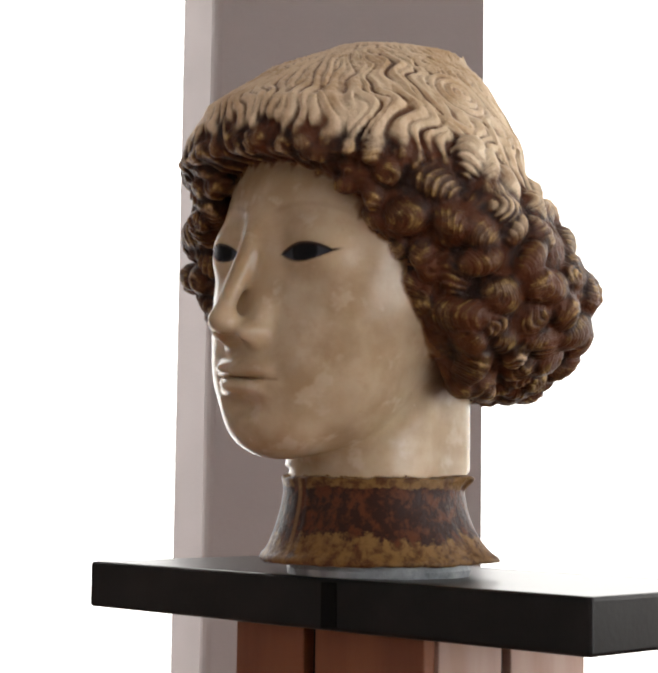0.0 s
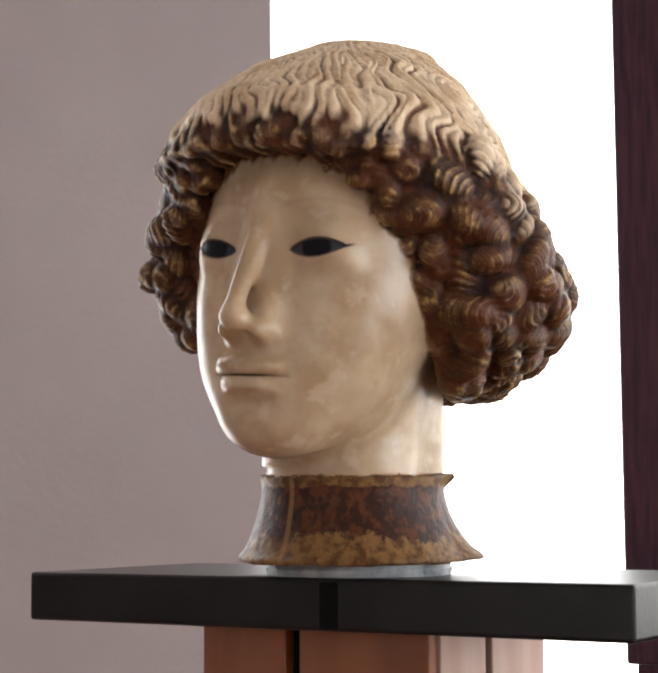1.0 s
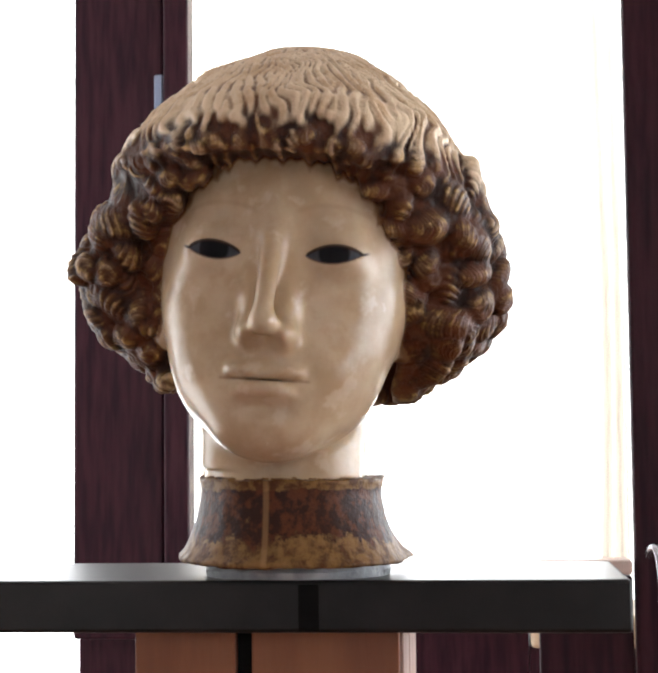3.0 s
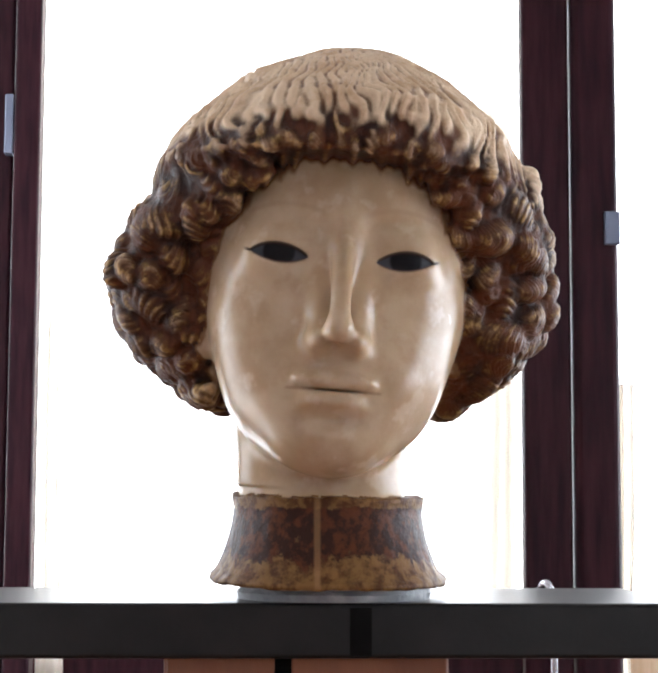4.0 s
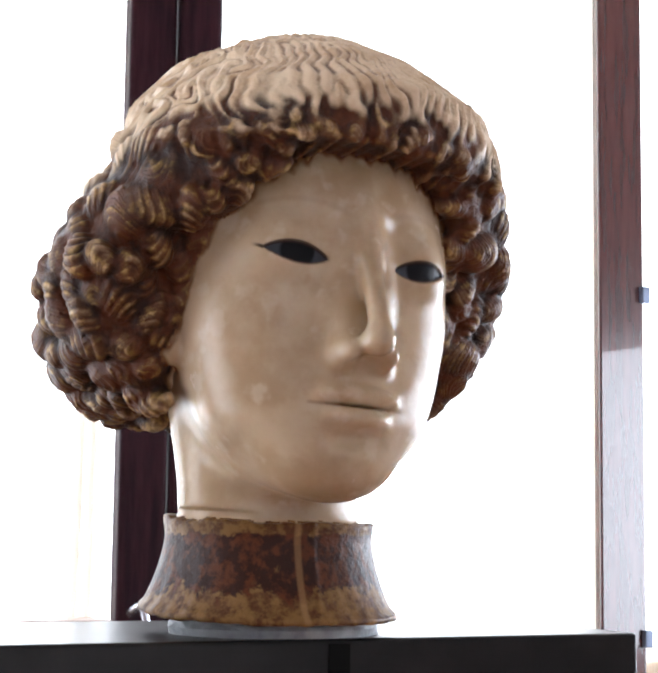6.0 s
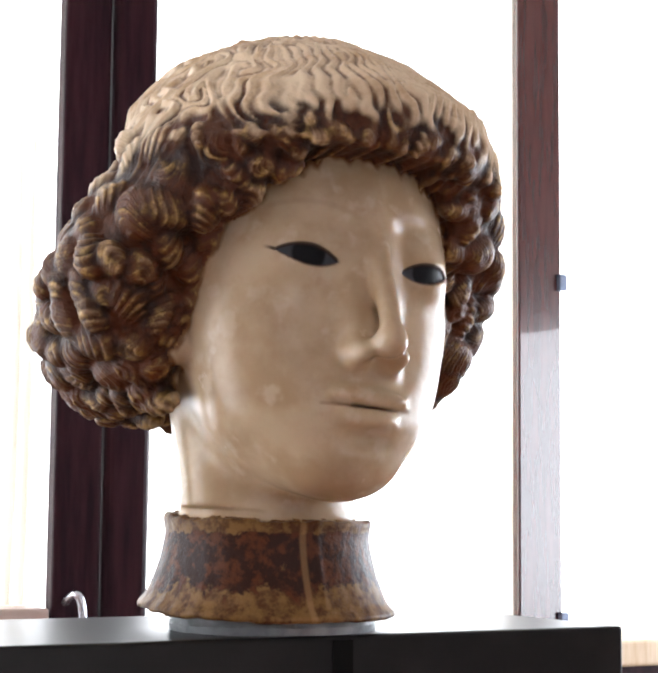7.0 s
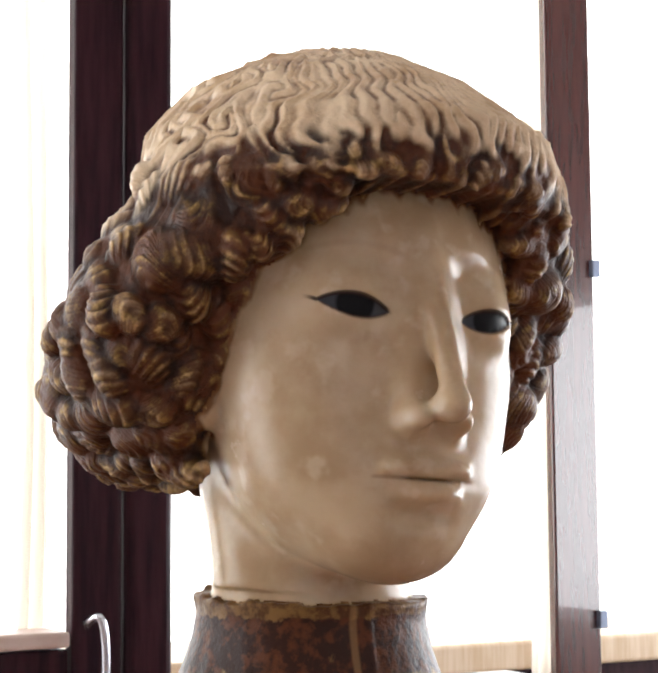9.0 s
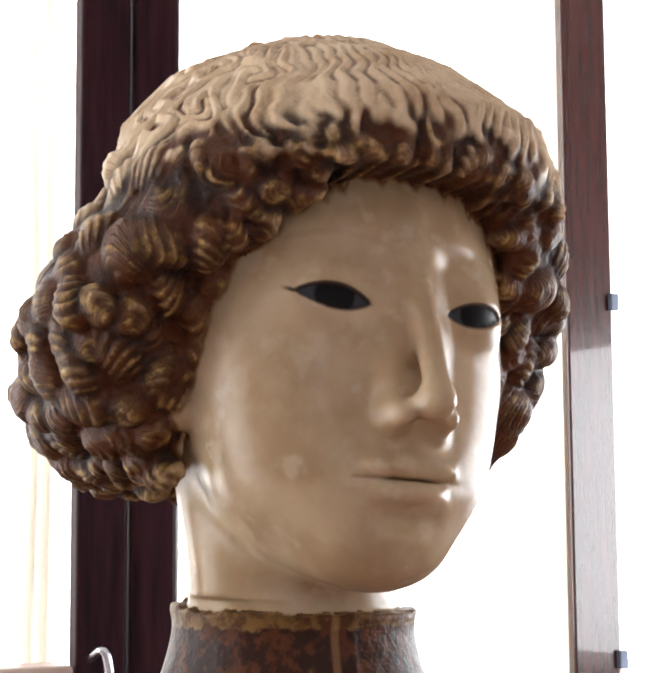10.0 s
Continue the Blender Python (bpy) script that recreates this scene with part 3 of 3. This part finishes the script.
class Nodes:
    """Short hand for a material's node tree."""

    def __init__(self, name):
        self.mat = bpy.data.materials.new(name)
        self.mat.use_nodes = True
        self.nt = self.mat.node_tree
        self.bsdf = self.nt.nodes["Principled BSDF"]

    def put(self, sock, v):
        if isinstance(v, (int, float)):
            sock.default_value = v
        elif isinstance(v, tuple):
            sock.default_value = (*v, 1) if len(v) == 3 and sock.type == "RGBA" else v
        else:
            self.nt.links.new(v, sock)

    def math(self, op, a, b=0.0, clamp=False):
        n = self.nt.nodes.new("ShaderNodeMath")
        n.operation, n.use_clamp = op, clamp
        self.put(n.inputs[0], a)
        self.put(n.inputs[1], b)
        return n.outputs[0]

    def step(self, v, e0, e1):
        n = self.nt.nodes.new("ShaderNodeMapRange")
        n.interpolation_type = "SMOOTHSTEP"
        self.put(n.inputs[0], v)
        n.inputs[1].default_value, n.inputs[2].default_value = e0, e1
        return n.outputs[0]

    def mix(self, f, a, b):
        n = self.nt.nodes.new("ShaderNodeMix")
        n.data_type = "RGBA"
        self.put(n.inputs[0], f)
        self.put(n.inputs[6], a)
        self.put(n.inputs[7], b)
        return n.outputs[2]

    def coords(self, scale=(1, 1, 1)):
        t = self.nt.nodes.new("ShaderNodeTexCoord")
        m = self.nt.nodes.new("ShaderNodeMapping")
        m.inputs["Scale"].default_value = scale
        self.nt.links.new(t.outputs["Object"], m.inputs[0])
        return m.outputs[0]

    def noise(self, scale, detail=5.0, rough=0.55, stretch=(1, 1, 1), distort=0.0):
        n = self.nt.nodes.new("ShaderNodeTexNoise")
        n.inputs["Scale"].default_value, n.inputs["Detail"].default_value = scale, detail
        n.inputs["Roughness"].default_value, n.inputs["Distortion"].default_value = rough, distort
        self.put(n.inputs["Vector"], self.coords(stretch))
        return n.outputs[0]

    def xyz(self):
        n = self.nt.nodes.new("ShaderNodeSeparateXYZ")
        self.put(n.inputs[0], self.coords())
        return n.outputs

    def attr(self, name):
        n = self.nt.nodes.new("ShaderNodeAttribute")
        n.attribute_name = name
        return n.outputs["Fac"]

    def bump(self, h, strength, dist):
        n = self.nt.nodes.new("ShaderNodeBump")
        n.inputs["Strength"].default_value, n.inputs["Distance"].default_value = strength, dist
        self.put(n.inputs["Height"], h)
        self.put(self.bsdf.inputs["Normal"], n.outputs[0])


def stone_material():
    k = Nodes("polished_alabaster")
    base = k.mix(k.step(k.noise(26, 6), 0.38, 0.66), (0.53, 0.405, 0.265), (0.41, 0.285, 0.165))
    base = k.mix(k.math("MULTIPLY", k.step(k.noise(70, 6, 0.6), 0.55, 0.75), 0.35), base, (0.38, 0.24, 0.13))
    base = k.mix(k.math("MULTIPLY", k.step(k.noise(55, 3), 0.56, 0.68), 0.45), base, (0.64, 0.52, 0.38))
    x, y, z = k.xyz()
    ax = k.math("ABSOLUTE", x)
    front = k.math("LESS_THAN", y, -0.09)
    e = k.math("DIVIDE", k.math("SUBTRACT", ax, 0.0314), 0.0146)
    rise = k.math("MAXIMUM", k.math("SUBTRACT", 1.0, k.math("MULTIPLY", e, e)), 0.0)
    line = k.math("ADD", 0.0305, k.math("MULTIPLY", e, 0.0013))
    up = k.math("SUBTRACT", k.math("SUBTRACT", z, line), k.math("MULTIPLY", k.math("POWER", rise, 0.8), 0.0049))
    low = k.math("SUBTRACT", k.math("SUBTRACT", line, k.math("MULTIPLY", rise, 0.0044)), z)
    almond = k.math("MAXIMUM", up, low)
    inside = k.math("MULTIPLY", k.step(almond, 0.0004, -0.0004), k.math("MULTIPLY", front, k.step(rise, 0.0, 0.06)))
    # dark painted line along the upper lid, drawn out past the corner
    tail = k.math("MULTIPLY", k.step(e, 1.30, 1.05), k.step(e, -1.05, -0.9))
    lid = k.math("ABSOLUTE", k.math("SUBTRACT", up, k.math("MULTIPLY", k.math("MAXIMUM", k.math("SUBTRACT", e, 0.95), 0.0), 0.004)))
    lid = k.math("MULTIPLY", k.math("MULTIPLY", k.step(lid, 0.0013, 0.0003), tail), front)
    under = k.math("MULTIPLY", k.math("MULTIPLY", k.step(k.math("ABSOLUTE", low), 0.0010, 0.0003), k.step(rise, 0.0, 0.25)), front)
    dx = k.math("SUBTRACT", ax, 0.0315)
    dz = k.math("SUBTRACT", z, 0.0315)
    iris = k.math("SQRT", k.math("ADD", k.math("MULTIPLY", dx, dx), k.math("MULTIPLY", dz, dz)))
    eye = k.mix(k.step(iris, 0.0090, 0.0070), (0.045, 0.050, 0.060), (0.004, 0.004, 0.006))
    col = k.mix(inside, base, eye)
    col = k.mix(k.math("MULTIPLY", lid, 0.9), col, (0.025, 0.016, 0.014))
    col = k.mix(k.math("MULTIPLY", under, 0.55), col, (0.09, 0.045, 0.03))
    # brown line between the lips and in the mouth's corners, painting in the slit's shade
    mz = k.math("ABSOLUTE", k.math("SUBTRACT", z, -0.0358))
    mouth = k.math("MULTIPLY", k.math("MULTIPLY", k.step(mz, 0.0011, 0.0003), k.step(ax, 0.0245, 0.0225)), front)
    col = k.mix(k.math("MULTIPLY", mouth, 0.35), col, (0.20, 0.095, 0.045))
    # faint brown arc along the brow
    bq = k.math("DIVIDE", k.math("SUBTRACT", ax, 0.030), 0.024)
    bz = k.math("SUBTRACT", z, k.math("SUBTRACT", 0.0565, k.math("MULTIPLY", k.math("MULTIPLY", bq, bq), 0.007)))
    brow = k.math("MULTIPLY", k.math("MULTIPLY", k.step(k.math("ABSOLUTE", bz), 0.0022, 0.0002), k.step(k.math("ABSOLUTE", bq), 1.0, 0.6)), front)
    col = k.mix(k.math("MULTIPLY", brow, 0.16), col, (0.22, 0.13, 0.075))
    # brown size run over the skin along the hair
    run = k.math("ADD", k.attr("hairline"), k.math("MULTIPLY", k.math("SUBTRACT", k.noise(170, 3), 0.5), 0.0016))
    col = k.mix(k.step(run, 0.0030, 0.0006), col, (0.20, 0.105, 0.052))
    k.put(k.bsdf.inputs["Specular IOR Level"], k.math("SUBTRACT", 0.38, k.math("MULTIPLY", inside, 0.25)))
    k.put(k.bsdf.inputs["Base Color"], col)
    k.put(k.bsdf.inputs["Roughness"], k.math("ADD", k.math("MULTIPLY", inside, 0.25), k.math("ADD", 0.16, k.math("MULTIPLY", k.noise(60, 4), 0.16))))
    k.bsdf.inputs["Subsurface Weight"].default_value = 0.2
    k.bsdf.inputs["Subsurface Radius"].default_value = (0.010, 0.006, 0.003)
    k.bsdf.inputs["Subsurface Scale"].default_value = 0.6
    k.bump(k.noise(45, 5), 0.12, 0.004)
    return k.mat


def hair_material():
    k = Nodes("gilded_carved_hair")
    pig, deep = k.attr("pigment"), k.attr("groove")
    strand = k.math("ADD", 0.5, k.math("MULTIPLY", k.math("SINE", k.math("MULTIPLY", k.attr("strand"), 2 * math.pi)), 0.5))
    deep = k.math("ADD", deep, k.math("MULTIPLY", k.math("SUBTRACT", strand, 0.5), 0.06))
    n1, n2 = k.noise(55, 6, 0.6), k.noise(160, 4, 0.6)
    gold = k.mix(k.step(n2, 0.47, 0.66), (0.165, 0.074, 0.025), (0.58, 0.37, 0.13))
    bole_shade = k.mix(k.step(n1, 0.4, 0.6), (0.022, 0.007, 0.004), (0.095, 0.029, 0.010))
    # gold and cream alike darken in hollows: brown bole plus crevice shade as colour
    dark = k.mix(k.step(k.math("ADD", deep, k.math("MULTIPLY", k.math("SUBTRACT", n1, 0.5), 0.9)), -0.16, 0.46), gold, bole_shade)
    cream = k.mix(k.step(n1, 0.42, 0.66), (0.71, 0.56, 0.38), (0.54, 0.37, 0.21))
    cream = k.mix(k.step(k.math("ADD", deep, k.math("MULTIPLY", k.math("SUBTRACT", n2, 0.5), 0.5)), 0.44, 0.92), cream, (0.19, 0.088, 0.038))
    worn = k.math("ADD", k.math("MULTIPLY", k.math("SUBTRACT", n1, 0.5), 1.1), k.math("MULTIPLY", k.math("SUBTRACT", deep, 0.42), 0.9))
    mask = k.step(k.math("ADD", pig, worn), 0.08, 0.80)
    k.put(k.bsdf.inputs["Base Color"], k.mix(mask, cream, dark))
    k.put(k.bsdf.inputs["Metallic"], k.math("MULTIPLY", k.math("MULTIPLY", mask, k.step(n2, 0.5, 0.65)), 0.3))
    k.bsdf.inputs["Specular IOR Level"].default_value = 0.32
    k.put(k.bsdf.inputs["Roughness"], k.math("ADD", 0.30, k.math("MULTIPLY", n2, 0.25)))
    k.bump(k.math("SUBTRACT", k.noise(190, 5, 0.65), k.math("MULTIPLY", strand, 0.09)), 0.5, 0.003)
    return k.mat


def collar_material():
    k = Nodes("painted_gilt_collar")
    h = k.attr("band")
    n1, n2 = k.noise(75, 6, 0.7, distort=0.4), k.noise(150, 5, 0.65)
    gold = k.mix(k.step(n2, 0.4, 0.65), (0.22, 0.118, 0.040), (0.080, 0.031, 0.010))
    gold = k.mix(k.step(n1, 0.60, 0.74), gold, (0.42, 0.27, 0.10))
    paint = k.mix(k.step(n2, 0.45, 0.62), (0.030, 0.009, 0.005), (0.10, 0.030, 0.010))
    belt = k.math("MULTIPLY", k.step(h, 0.14, 0.50), k.step(h, 0.94, 0.82))
    mask = k.step(k.math("ADD", belt, k.math("MULTIPLY", k.math("SUBTRACT", n1, 0.5), 3.0)), 0.30, 0.62)
    col = k.mix(mask, gold, paint)
    x, y, z = k.xyz()
    seam = k.math("MULTIPLY", k.step(k.math("ABSOLUTE", k.math("ADD", x, k.math("ADD", 0.0085, k.math("MULTIPLY", z, 0.07)))), 0.0024, 0.0008), k.math("LESS_THAN", y, -0.06))
    col = k.mix(k.math("MULTIPLY", seam, 0.55), col, (0.34, 0.19, 0.085))
    k.put(k.bsdf.inputs["Base Color"], col)
    k.put(k.bsdf.inputs["Roughness"], k.math("ADD", 0.32, k.math("MULTIPLY", n2, 0.25)))
    k.bsdf.inputs["Specular IOR Level"].default_value = 0.22
    k.bump(k.noise(110, 5, 0.65), 0.5, 0.003)
    return k.mat


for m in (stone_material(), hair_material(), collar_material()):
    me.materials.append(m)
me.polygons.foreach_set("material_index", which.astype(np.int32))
vx, vy, vz = hv[:, 0], hv[:, 1], hv[:, 2]
edge = fringe_edge(vx)
fringe = smooth(-0.055, -0.085, vy)
pigment = smooth(0.112, 0.030, vz + 0.25 * np.clip(vy, 0, 0.1)) * (1 - fringe) + fringe * smooth(edge + 0.020, edge - 0.010, vz)
# gilding rubbed off the ridges; hollows get brown size and painted-in crevice shade
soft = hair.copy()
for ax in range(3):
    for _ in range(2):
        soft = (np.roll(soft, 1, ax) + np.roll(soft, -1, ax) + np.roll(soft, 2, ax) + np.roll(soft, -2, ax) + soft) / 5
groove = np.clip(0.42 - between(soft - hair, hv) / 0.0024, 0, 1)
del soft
ct, st = math.cos(radians(HEAD_TILT)), math.sin(radians(HEAD_TILT))
band = (-vx * st + vz * ct + HEAD_O[2] - 1.3065) / 0.047
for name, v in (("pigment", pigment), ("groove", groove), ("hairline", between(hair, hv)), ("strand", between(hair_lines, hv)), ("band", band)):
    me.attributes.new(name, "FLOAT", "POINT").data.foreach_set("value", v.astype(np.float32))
me.shade_smooth()
me.update()
head = new("carved_head", me)
head.matrix_world = Matrix.Translation(HEAD_O) @ pose(0, 0, 0, 0, HEAD_TILT, 0)
tagged(head, "polished cream stone head with gilded brown curls and painted collar", "statue")
